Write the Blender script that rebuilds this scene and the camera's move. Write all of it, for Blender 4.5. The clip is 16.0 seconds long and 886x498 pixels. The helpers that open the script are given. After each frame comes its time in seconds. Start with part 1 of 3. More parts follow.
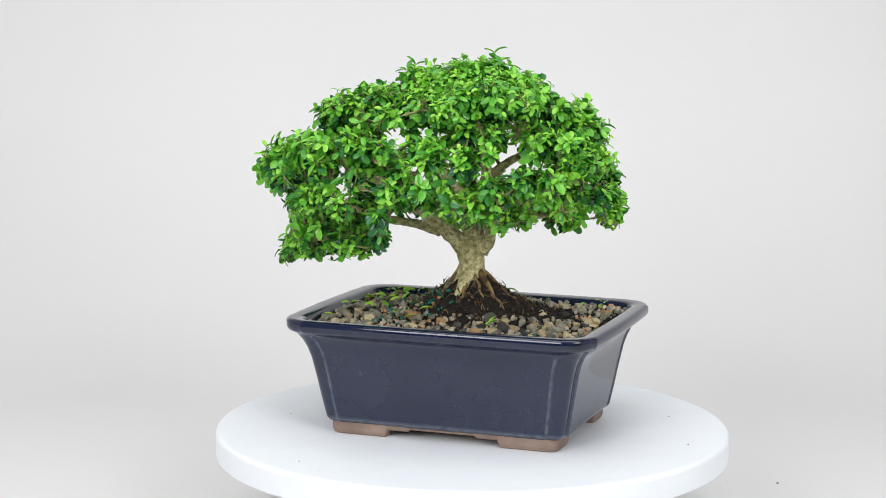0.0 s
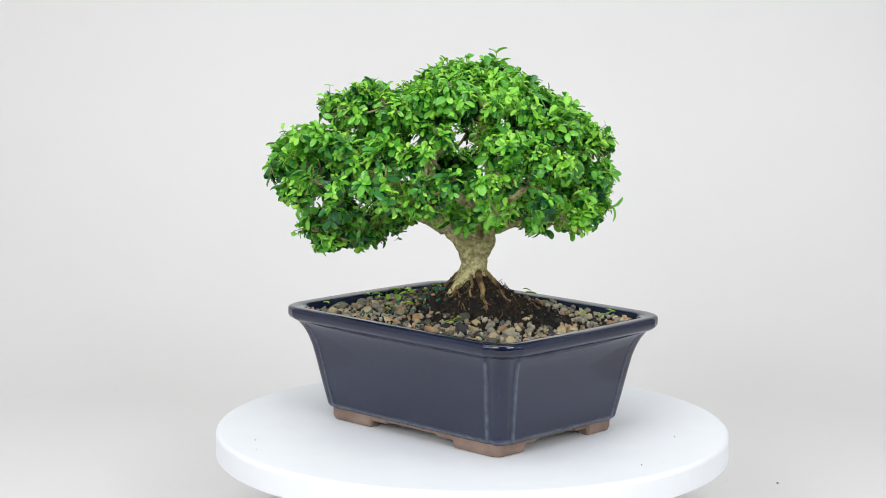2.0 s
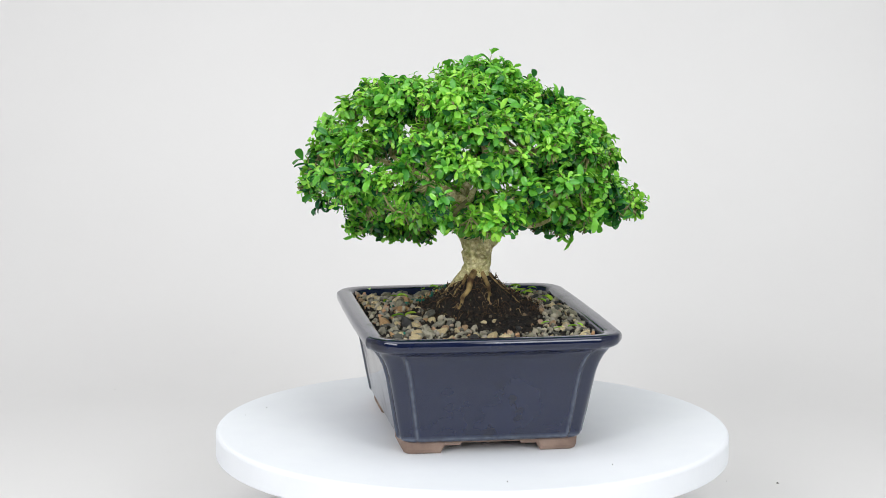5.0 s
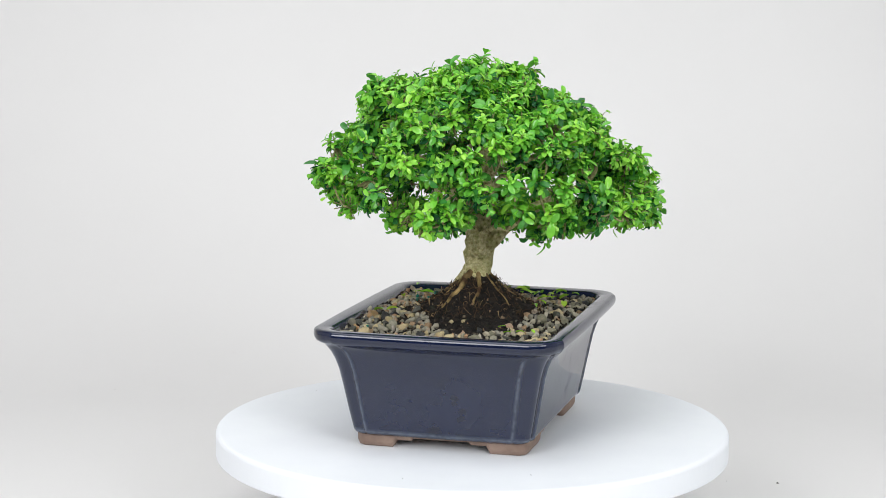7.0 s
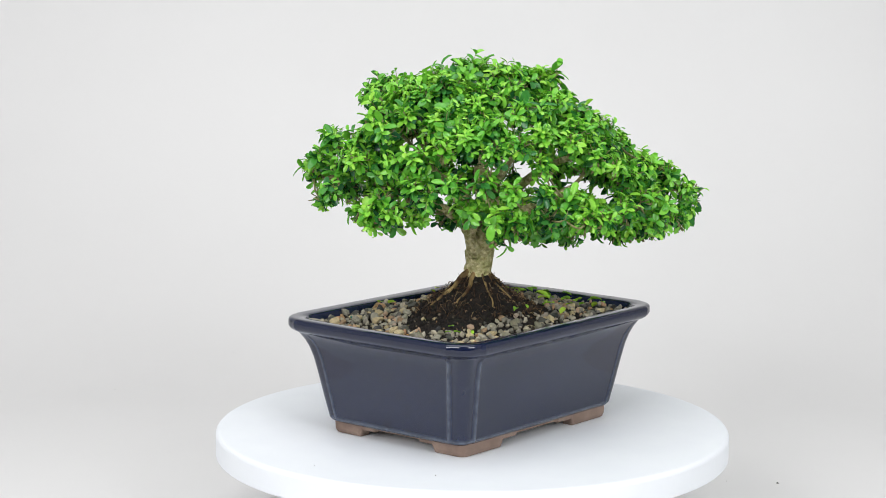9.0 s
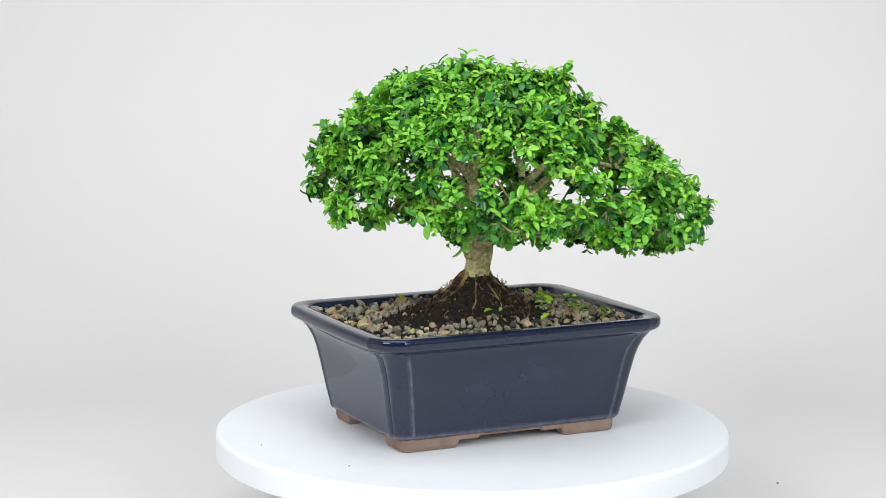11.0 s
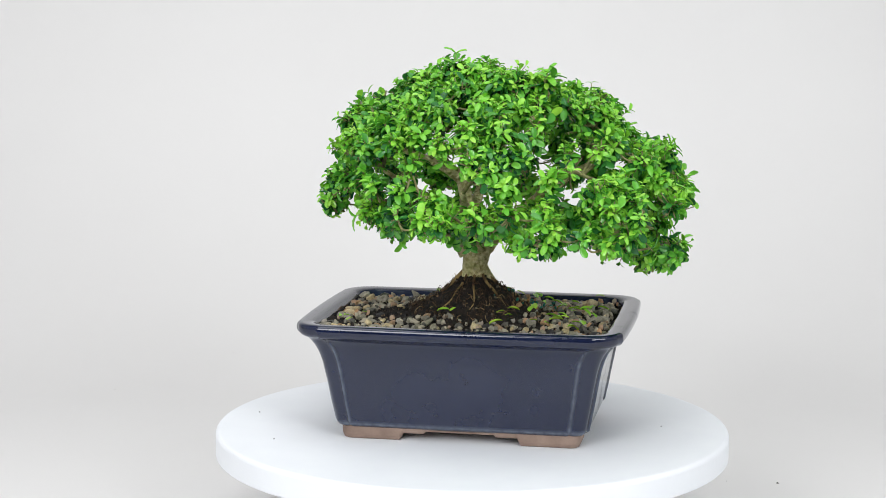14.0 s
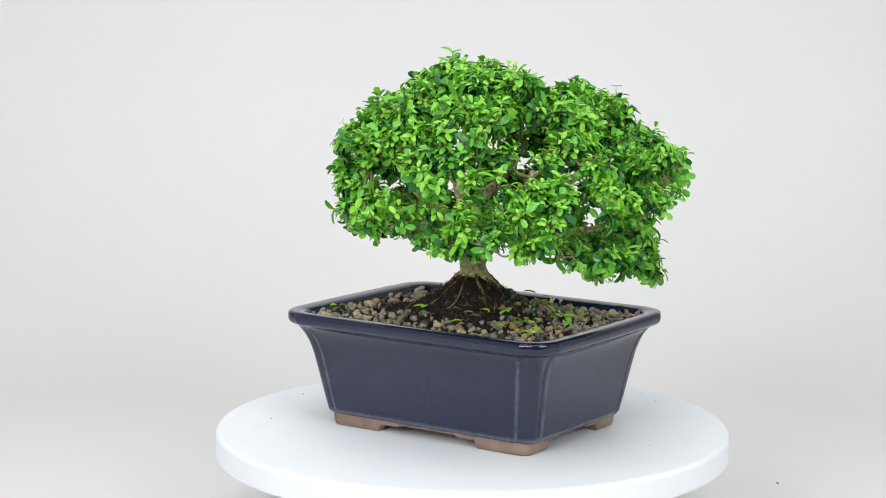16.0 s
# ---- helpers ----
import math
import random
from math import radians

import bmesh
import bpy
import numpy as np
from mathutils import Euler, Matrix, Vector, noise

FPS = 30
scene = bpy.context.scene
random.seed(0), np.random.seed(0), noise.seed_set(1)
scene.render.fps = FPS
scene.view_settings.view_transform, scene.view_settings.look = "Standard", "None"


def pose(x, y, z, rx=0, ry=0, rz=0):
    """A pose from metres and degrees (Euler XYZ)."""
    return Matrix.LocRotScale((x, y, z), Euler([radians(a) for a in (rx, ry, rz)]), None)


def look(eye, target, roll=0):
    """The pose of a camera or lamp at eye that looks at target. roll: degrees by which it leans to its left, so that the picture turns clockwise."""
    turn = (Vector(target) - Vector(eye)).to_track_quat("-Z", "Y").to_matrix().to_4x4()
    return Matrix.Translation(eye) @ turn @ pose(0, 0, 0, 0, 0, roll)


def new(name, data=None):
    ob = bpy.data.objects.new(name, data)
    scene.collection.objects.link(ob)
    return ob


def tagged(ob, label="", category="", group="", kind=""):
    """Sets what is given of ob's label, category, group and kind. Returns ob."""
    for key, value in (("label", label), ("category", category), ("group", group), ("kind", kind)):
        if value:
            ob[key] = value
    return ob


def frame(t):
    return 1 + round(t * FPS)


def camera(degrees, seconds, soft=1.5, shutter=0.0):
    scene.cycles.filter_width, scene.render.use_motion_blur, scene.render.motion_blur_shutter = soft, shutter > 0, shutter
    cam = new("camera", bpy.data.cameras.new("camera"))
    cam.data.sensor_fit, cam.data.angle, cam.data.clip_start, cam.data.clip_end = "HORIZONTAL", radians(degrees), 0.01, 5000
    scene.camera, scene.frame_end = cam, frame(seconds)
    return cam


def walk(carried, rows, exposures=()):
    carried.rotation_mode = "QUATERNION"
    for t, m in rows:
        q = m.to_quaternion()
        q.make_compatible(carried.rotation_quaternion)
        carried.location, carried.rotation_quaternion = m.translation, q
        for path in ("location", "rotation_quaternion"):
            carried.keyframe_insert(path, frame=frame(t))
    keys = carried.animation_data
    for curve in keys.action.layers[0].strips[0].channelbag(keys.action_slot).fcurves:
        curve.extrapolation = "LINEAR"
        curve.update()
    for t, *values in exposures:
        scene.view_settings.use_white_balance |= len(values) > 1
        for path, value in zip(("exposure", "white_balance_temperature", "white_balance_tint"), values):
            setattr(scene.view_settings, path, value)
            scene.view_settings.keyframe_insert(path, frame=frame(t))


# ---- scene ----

# ---------------- camera: stands still ----------------
cam = camera(25.63, 16.0, soft=0.8)
EYE = Vector((0.0, -1.4941, 0.3571))
PAN, PITCH, ROLL = radians(-0.8956), radians(8.3125), 0.261
AIM = EYE + Vector((math.sin(PAN) * math.cos(PITCH), math.cos(PAN) * math.cos(PITCH), -math.sin(PITCH)))
CAMERA_POSE = look(EYE, AIM, ROLL)
walk(cam, [(0.0, CAMERA_POSE), (16.0, CAMERA_POSE)])

# ---------------- world and studio lights ----------------
world = bpy.data.worlds.new("studio")
scene.world = world
world.use_nodes = True
world.node_tree.nodes["Background"].inputs[0].default_value = (0.95, 0.97, 1.0, 1)
world.node_tree.nodes["Background"].inputs[1].default_value = 0.1
scene.view_settings.exposure = 0.0


def softbox(name, eye, target, sx, sy, watts, colour):
    data = bpy.data.lights.new(name, "AREA")
    data.shape, data.size, data.size_y = "RECTANGLE", sx, sy
    data.energy, data.color = watts, colour
    ob = new(name, data)
    ob.matrix_world = look(eye, target)
    return ob


softbox("softbox_overhead", (-0.1, -0.55, 1.95), (0, 0.1, 0), 1.9, 1.7, 23.8, (0.965, 0.985, 1.0))
softbox("softbox_key", (-1.1, -1.9, 1.0), (0, 0, 0.1), 1.1, 1.0, 28, (0.98, 0.985, 1.0))
softbox("softbox_fill", (1.2, -1.9, 0.95), (0, 0.1, 0.1), 1.1, 1.0, 26, (0.96, 0.985, 1.0))


# ---------------- materials ----------------
def material(name):
    m = bpy.data.materials.new(name)
    m.use_nodes = True
    nt = m.node_tree
    return m, nt, nt.nodes["Principled BSDF"]


def node(nt, kind, **props):
    n = nt.nodes.new(kind)
    for k, v in props.items():
        n.inputs[k.replace("_", " ")].default_value = v
    return n


def ramp(nt, source, stops):
    r = nt.nodes.new("ShaderNodeValToRGB")
    while len(r.color_ramp.elements) < len(stops):
        r.color_ramp.elements.new(0.5)
    for e, (p, c) in zip(r.color_ramp.elements, stops):
        e.position, e.color = p, (*c, 1)
    nt.links.new(source, r.inputs[0])
    return r


def mix(nt, fac, a, b):
    n = nt.nodes.new("ShaderNodeMix")
    n.data_type = "RGBA"
    for slot, v in ((0, fac), (6, a), (7, b)):
        if isinstance(v, (int, float)):
            n.inputs[slot].default_value = v
        elif isinstance(v, tuple):
            n.inputs[slot].default_value = (*v, 1)
        else:
            nt.links.new(v, n.inputs[slot])
    return n.outputs[2]


def noise_of(nt, scale, detail=5.0, rough=0.55, coords="Object"):
    tc = nt.nodes.new("ShaderNodeTexCoord")
    n = node(nt, "ShaderNodeTexNoise", Scale=scale, Detail=detail, Roughness=rough)
    nt.links.new(tc.outputs[coords], n.inputs["Vector"])
    return n.outputs["Fac"]


def bump(nt, bsdf, source, strength, distance):
    b = nt.nodes.new("ShaderNodeBump")
    b.inputs["Strength"].default_value, b.inputs["Distance"].default_value = strength, distance
    nt.links.new(source, b.inputs["Height"])
    nt.links.new(b.outputs[0], bsdf.inputs["Normal"])


def two_tone(name, c1, c2, rough, scale, bump_scale, strength, distance, lo=0.35, hi=0.65):
    m, nt, p = material(name)
    r = ramp(nt, noise_of(nt, scale), [(lo, c1), (hi, c2)])
    nt.links.new(r.outputs[0], p.inputs["Base Color"])
    p.inputs["Roughness"].default_value = rough
    bump(nt, p, noise_of(nt, bump_scale, 4.0), strength, distance)
    return m


def glaze():
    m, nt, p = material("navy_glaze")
    base = ramp(nt, noise_of(nt, 22.0), [(0.3, (0.004, 0.008, 0.031)), (0.7, (0.009, 0.014, 0.044))])
    wet = ramp(nt, noise_of(nt, 32.0, 6.0, 0.62), [(0.63, (0, 0, 0)), (0.68, (0.8, 0.8, 0.8))])
    body = mix(nt, wet.outputs[0], base.outputs[0], (0.003, 0.004, 0.015))
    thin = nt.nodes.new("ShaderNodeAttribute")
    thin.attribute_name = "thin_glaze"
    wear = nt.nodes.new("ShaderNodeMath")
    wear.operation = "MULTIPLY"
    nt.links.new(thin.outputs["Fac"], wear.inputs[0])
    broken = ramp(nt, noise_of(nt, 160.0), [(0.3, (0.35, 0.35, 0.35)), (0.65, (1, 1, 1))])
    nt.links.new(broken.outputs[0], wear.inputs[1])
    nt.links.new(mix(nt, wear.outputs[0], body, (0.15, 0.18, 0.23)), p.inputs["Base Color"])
    rr = ramp(nt, noise_of(nt, 26.0, 7.0, 0.6), [(0.38, (0.06, 0.06, 0.06)), (0.58, (0.13, 0.13, 0.13)), (0.70, (0.28, 0.28, 0.28))])
    nt.links.new(rr.outputs[0], p.inputs["Roughness"])
    p.inputs["IOR"].default_value = 1.60
    bump(nt, p, noise_of(nt, 30.0, 1.0), 0.03, 0.001)
    return m


def leaf_material(name, pale):
    m, nt, p = material(name)
    leaf_tone = nt.nodes.new("ShaderNodeAttribute")
    leaf_tone.attribute_name = "leaf_tone"
    geo = nt.nodes.new("ShaderNodeNewGeometry")
    add = nt.nodes.new("ShaderNodeMath")
    add.operation = "MULTIPLY_ADD"
    nt.links.new(geo.outputs["Random Per Island"], add.inputs[0])
    add.inputs[1].default_value = 0.30
    nt.links.new(leaf_tone.outputs["Fac"], add.inputs[2])
    if pale:
        stops = [(0.0, (0.62, 0.74, 0.10)), (0.5, (0.36, 0.72, 0.07)), (1.0, (0.22, 0.58, 0.06))]
    else:
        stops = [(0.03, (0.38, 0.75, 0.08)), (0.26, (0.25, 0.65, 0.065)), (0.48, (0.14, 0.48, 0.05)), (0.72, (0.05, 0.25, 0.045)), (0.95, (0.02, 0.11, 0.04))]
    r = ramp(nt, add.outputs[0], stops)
    mott = ramp(nt, noise_of(nt, 300.0, 3.0), [(0.3, (0.86, 0.9, 0.86)), (0.7, (1.08, 1.05, 1.0))])
    mul = nt.nodes.new("ShaderNodeMix")
    mul.data_type, mul.blend_type = "RGBA", "MULTIPLY"
    mul.inputs[0].default_value = 1.0
    nt.links.new(r.outputs[0], mul.inputs[6])
    nt.links.new(mott.outputs[0], mul.inputs[7])
    nt.links.new(mul.outputs[2], p.inputs["Base Color"])
    p.inputs["Roughness"].default_value = 0.25
    p.inputs["Specular IOR Level"].default_value = 0.5
    tr = nt.nodes.new("ShaderNodeBsdfTranslucent")
    nt.links.new(mul.outputs[2], tr.inputs[0])
    ms = nt.nodes.new("ShaderNodeMixShader")
    ms.inputs[0].default_value = 0.18
    nt.links.new(p.outputs[0], ms.inputs[1])
    nt.links.new(tr.outputs[0], ms.inputs[2])
    nt.links.new(ms.outputs[0], nt.nodes["Material Output"].inputs[0])
    return m


def bark():
    m, nt, p = material("pale_bark")
    c = ramp(nt, noise_of(nt, 300.0, 6.0, 0.7), [(0.30, (0.15, 0.12, 0.04)), (0.42, (0.50, 0.44, 0.19)), (0.62, (0.82, 0.75, 0.43))])
    moss = ramp(nt, noise_of(nt, 110.0, 6.0, 0.65), [(0.48, (0, 0, 0)), (0.66, (0.6, 0.6, 0.6))])
    c2 = mix(nt, moss.outputs[0], c.outputs[0], (0.27, 0.30, 0.06))
    tc = nt.nodes.new("ShaderNodeTexCoord")
    v = node(nt, "ShaderNodeTexVoronoi", Scale=300.0)
    nt.links.new(tc.outputs["Object"], v.inputs["Vector"])
    nt.links.new(c2, p.inputs["Base Color"])
    p.inputs["Roughness"].default_value = 0.85
    bump(nt, p, v.outputs["Distance"], 1.0, 0.003)
    return m


def pebble_material():
    m, nt, p = material("river_pebble")
    oi = nt.nodes.new("ShaderNodeObjectInfo")
    r = ramp(nt, oi.outputs["Random"], [(0.0, (0.09, 0.09, 0.075)), (0.14, (0.27, 0.255, 0.18)), (0.32, (0.52, 0.42, 0.24)), (0.48, (0.34, 0.32, 0.25)), (0.64, (0.66, 0.55, 0.33)), (0.80, (0.44, 0.27, 0.13)), (0.88, (0.035, 0.035, 0.036)), (0.95, (0.36, 0.24, 0.14))])
    r.color_ramp.interpolation = "CONSTANT"
    g = ramp(nt, noise_of(nt, 260.0, 6.0, 0.7), [(0.32, (0.30, 0.29, 0.28)), (0.52, (0.95, 0.95, 0.93)), (0.72, (1.35, 1.3, 1.2))])
    mul = nt.nodes.new("ShaderNodeMix")
    mul.data_type, mul.blend_type = "RGBA", "MULTIPLY"
    mul.inputs[0].default_value = 1.0
    nt.links.new(r.outputs[0], mul.inputs[6])
    nt.links.new(g.outputs[0], mul.inputs[7])
    nt.links.new(mul.outputs[2], p.inputs["Base Color"])
    p.inputs["Roughness"].default_value = 0.6
    bump(nt, p, noise_of(nt, 420.0, 5.0), 0.5, 0.001)
    return m


def island_tones(name, stops, rough):
    m, nt, p = material(name)
    geo = nt.nodes.new("ShaderNodeNewGeometry")
    r = ramp(nt, geo.outputs["Random Per Island"], stops)
    nt.links.new(r.outputs[0], p.inputs["Base Color"])
    p.inputs["Roughness"].default_value = rough
    bump(nt, p, noise_of(nt, 500.0), 0.4, 0.001)
    return m


M_WALL = two_tone("white_backdrop_paper", (0.705, 0.695, 0.69), (0.72, 0.71, 0.705), 0.75, 3.0, 9.0, 0.12, 0.004)
M_PALE = two_tone("white_room_paint", (0.70, 0.70, 0.69), (0.74, 0.735, 0.73), 0.85, 2.0, 80.0, 0.1, 0.001)
M_ROOM = two_tone("grey_room_paint", (0.05, 0.05, 0.052), (0.07, 0.07, 0.072), 0.85, 2.0, 80.0, 0.1, 0.001)
M_DISC = two_tone("white_board", (0.83, 0.855, 0.895), (0.85, 0.875, 0.91), 0.6, 25.0, 120.0, 0.04, 0.0006)
M_BASE = two_tone("white_plastic", (0.78, 0.79, 0.80), (0.82, 0.83, 0.84), 0.4, 25.0, 120.0, 0.04, 0.0006)
M_CLAY = two_tone("raw_clay", (0.20, 0.135, 0.105), (0.30, 0.215, 0.17), 0.85, 45.0, 900.0, 0.4, 0.0006)
M_GLAZE = glaze()
M_LEAF = leaf_material("glossy_green_leaf", False)
M_CUT = leaf_material("cut_green_leaf", True)
M_WITHERED = two_tone("withered_leaf", (0.55, 0.10, 0.04), (0.65, 0.20, 0.05), 0.5, 300.0, 400.0, 0.2, 0.001)
M_BARK = bark()
M_TWIG = two_tone("twig_bark", (0.13, 0.12, 0.045), (0.30, 0.30, 0.12), 0.85, 200.0, 500.0, 0.4, 0.0008)
M_ROOT = two_tone("brown_root", (0.06, 0.03, 0.012), (0.40, 0.28, 0.11), 0.9, 90.0, 320.0, 0.6, 0.0012, 0.38, 0.66)
M_SOIL = two_tone("dark_soil", (0.005, 0.004, 0.0035), (0.024, 0.016, 0.011), 0.95, 160.0, 420.0, 0.9, 0.003)
M_PEBBLE = pebble_material()
M_GRIT = island_tones("grit", [(0.0, (0.06, 0.058, 0.05)), (0.3, (0.22, 0.205, 0.16)), (0.6, (0.44, 0.39, 0.28)), (0.85, (0.28, 0.27, 0.23)), (1.0, (0.46, 0.26, 0.13))], 0.7)
M_CRUMB = island_tones("soil_crumb", [(0.0, (0.005, 0.0045, 0.004)), (0.6, (0.012, 0.009, 0.007)), (0.85, (0.035, 0.024, 0.015)), (0.95, (0.14, 0.12, 0.085)), (1.0, (0.28, 0.16, 0.08))], 0.9)
M_PELLET = island_tones("teal_pellet", [(0.0, (0.0, 0.09, 0.065)), (0.7, (0.005, 0.17, 0.12)), (0.85, (0.42, 0.2, 0.06)), (1.0, (0.5, 0.27, 0.09))], 0.6)
M_FIBRE = island_tones("root_fibre", [(0.0, (0.03, 0.016, 0.008)), (0.7, (0.10, 0.055, 0.025)), (1.0, (0.36, 0.25, 0.12))], 0.9)
M_SPECK = two_tone("dust_speck", (0.05, 0.045, 0.04), (0.12, 0.1, 0.09), 0.9, 100.0, 400.0, 0.2, 0.001)


# ---------------- mesh helpers ----------------
def mesh_of(name, verts, faces, mat, smooth=True):
    me = bpy.data.meshes.new(name)
    me.from_pydata([tuple(v) for v in verts], [], faces)
    me.materials.append(mat)
    if smooth:
        me.polygons.foreach_set("use_smooth", [True] * len(me.polygons))
    me.update()
    return me


def piece(name, me, parent=None, label=""):
    ob = new(name, me)
    if parent is not None:
        ob.parent = parent
    return tagged(ob, label)


def loft(loops, closed_ends=(False, False)):
    n = len(loops[0])
    verts = [tuple(p) for lp in loops for p in lp]
    faces = []
    for i in range(len(loops) - 1):
        for j in range(n):
            k = (j + 1) % n
            faces.append((i * n + j, i * n + k, (i + 1) * n + k, (i + 1) * n + j))
    if closed_ends[0]:
        faces.append(tuple(reversed(range(n))))
    if closed_ends[1]:
        faces.append(tuple((len(loops) - 1) * n + j for j in range(n)))
    return verts, faces


def tube(points, radii, sides=10, rough=0.0, seed=0.0, steps=6):
    """A round limb through the points, smoothed, with an uneven skin."""
    P = [Vector(p) for p in points]
    pts, rad = [], []
    for i in range(len(P) - 1):
        a, b, c, d = P[max(i - 1, 0)], P[i], P[i + 1], P[min(i + 2, len(P) - 1)]
        for k in range(steps):
            t = k / steps
            pts.append(0.5 * ((2 * b) + (c - a) * t + (2 * a - 5 * b + 4 * c - d) * t * t + (3 * b - a - 3 * c + d) * t ** 3))
            rad.append(radii[i] + (radii[i + 1] - radii[i]) * t)
    pts.append(P[-1])
    rad.append(radii[-1])
    loops, side = [], Vector((1, 0.3, 0.1))
    for i, p in enumerate(pts):
        way = (pts[min(i + 1, len(pts) - 1)] - pts[max(i - 1, 0)]).normalized()
        side = (side - way * side.dot(way)).normalized()
        up = way.cross(side)
        ring = []
        for j in range(sides):
            a = 2 * math.pi * j / sides
            d = side * math.cos(a) + up * math.sin(a)
            q = p + d * rad[i]
            k = 1 + rough * noise.noise(q * (0.55 / max(rad[i], 0.0015)) + Vector((seed, 0, 0)))
            ring.append(p + d * rad[i] * k)
        loops.append(ring)
    return loft(loops, (True, True))


def joined(parts):
    verts, faces = [], []
    for v, f in parts:
        o = len(verts)
        verts += v
        faces += [tuple(i + o for i in q) for q in f]
    return verts, faces


def pebble_shape(rng, size=1.0, squash=0.70, facets=0.34):
    bm = bmesh.new()
    bmesh.ops.create_icosphere(bm, subdivisions=2 if size >= 1 else 1, radius=0.5)
    off = Vector((rng.uniform(-9, 9), rng.uniform(-9, 9), rng.uniform(-9, 9)))
    cuts = [(Vector((rng.gauss(0, 1), rng.gauss(0, 1), rng.gauss(0, 1))).normalized(), rng.uniform(0.2, 0.38)) for _ in range(11)]
    sx, sy = rng.uniform(0.85, 1.15), rng.uniform(0.65, 0.95)
    for w in bm.verts:
        co = w.co.copy()
        for n, d in cuts:
            over = co.dot(n) - d
            if over > 0:
                co -= n * over * 0.95
        co *= 1 + facets * noise.noise(co * 2.6 + off)
        w.co = Vector((co.x * sx, co.y * sy, co.z * squash))
    verts = [tuple(w.co) for w in bm.verts]
    faces = [tuple(x.index for x in q.verts) for q in bm.faces]
    bm.free()
    return verts, faces


MOVERS = []


def moves(ob, m=None):
    MOVERS.append((ob, m if m is not None else Matrix.Identity(4)))
    return ob


# ---------------- structure: white studio ----------------
FLOOR = -0.085


def sweep():
    prof = [(-0.66, FLOOR - 0.30), (-0.66, FLOOR - 0.03), (-0.65, FLOOR - 0.008), (-0.63, FLOOR), (0.45, FLOOR)]
    for i in range(1, 17):
        a = radians(90 * i / 16)
        prof.append((0.45 + 0.5 * math.sin(a), FLOOR + 0.5 * (1 - math.cos(a))))
    prof += [(0.95, 2.3)]
    verts = [(x, y, z) for x in (-2.2, 2.2) for y, z in prof]
    n = len(prof)
    faces = [(i, n + i, n + i + 1, i + 1) for i in range(n - 1)]
    ob = new("backdrop", mesh_of("backdrop", verts, faces, M_WALL))
    sol = ob.modifiers.new("thick", "SOLIDIFY")
    sol.thickness, sol.offset = 0.01, -1
    return tagged(ob, "off-white paper studio sweep curving up behind the turntable", "backdrop", kind="structure")


def slab(name, x0, x1, y0, y1, z0, z1, label, category, mat):
    v = [(x, y, z) for x in (x0, x1) for y in (y0, y1) for z in (z0, z1)]
    f = [(0, 1, 3, 2), (4, 6, 7, 5), (0, 4, 5, 1), (2, 3, 7, 6), (0, 2, 6, 4), (1, 5, 7, 3)]
    return tagged(new(name, mesh_of(name, v, f, mat, False)), label, category, kind="structure")


sweep()
slab("wall_west", -2.35, -2.22, -2.5, 1.0, -0.82, 2.4, "plain white painted studio side wall", "wall", M_PALE)
slab("wall_east", 2.22, 2.35, -2.5, 1.0, -0.82, 2.4, "plain white painted studio side wall", "wall", M_PALE)
slab("wall_south", -2.35, 2.35, -2.6, -2.45, -0.82, 2.4, "plain dark grey painted wall behind the camera", "wall", M_ROOM)
slab("floor", -2.35, 2.35, -2.6, 1.1, -0.9, -0.822, "plain dark grey studio floor", "floor", M_ROOM)
slab("ceiling", -2.35, 2.35, -2.6, 1.1, 2.41, 2.5, "plain white painted studio ceiling", "ceiling", M_PALE)


# ---------------- turntable ----------------
def turned(prof, n=160):
    return loft([[(r * math.cos(2 * math.pi * j / n), r * math.sin(2 * math.pi * j / n), z) for j in range(n)] for r, z in prof], (True, True))


def turntable():
    root = new("turntable")
    R, H = 0.2, 0.0205
    v, f = turned([(R - 0.004, -H), (R - 0.0012, -H + 0.0002), (R, -H + 0.0014), (R, -0.0032), (R - 0.0004, -0.0018), (R - 0.0013, -0.0007), (R - 0.0026, -0.0001), (R - 0.0045, 0.0)])
    me = mesh_of("board", v, f, M_DISC, False)
    piece("board", me, root, "round white board")
    v, f = turned([(0.122, FLOOR), (0.125, FLOOR + 0.002), (0.125, -0.026), (0.12, -0.0245)], 96)
    piece("base", mesh_of("base", v, f, M_BASE, False), root, "low white plastic drum")
    v, f = turned([(0.05, -0.0246), (0.05, -0.0203)], 48)
    piece("spindle", mesh_of("spindle", v, f, M_BASE, False), root, "white plastic hub")
    # small flecks of dirt that lie on the board
    flecks = [pebble_shape(random.Random(50 + i), 0.5) for i in range(5)]
    rng = random.Random(5)
    parts = []
    for v, f in flecks:
        a, r, s = rng.uniform(0, 6.28), rng.uniform(0.135, 0.188), rng.uniform(0.0008, 0.0018)
        parts.append(([(x * s + r * math.cos(a), y * s * 0.6 + r * math.sin(a), z * s + 0.0004) for x, y, z in v], f))
    v, f = joined(parts)
    tagged(piece("fleck", mesh_of("fleck", v, f, M_SPECK), root, "tiny dark flecks of dirt"), kind="stuff")
    return tagged(root, "round white board turntable on a low drum", "turntable")


TABLE = moves(turntable())

# ---------------- the pot ----------------
POT = pose(-0.0015, -0.0005, 0, 0, 0, -19.27)


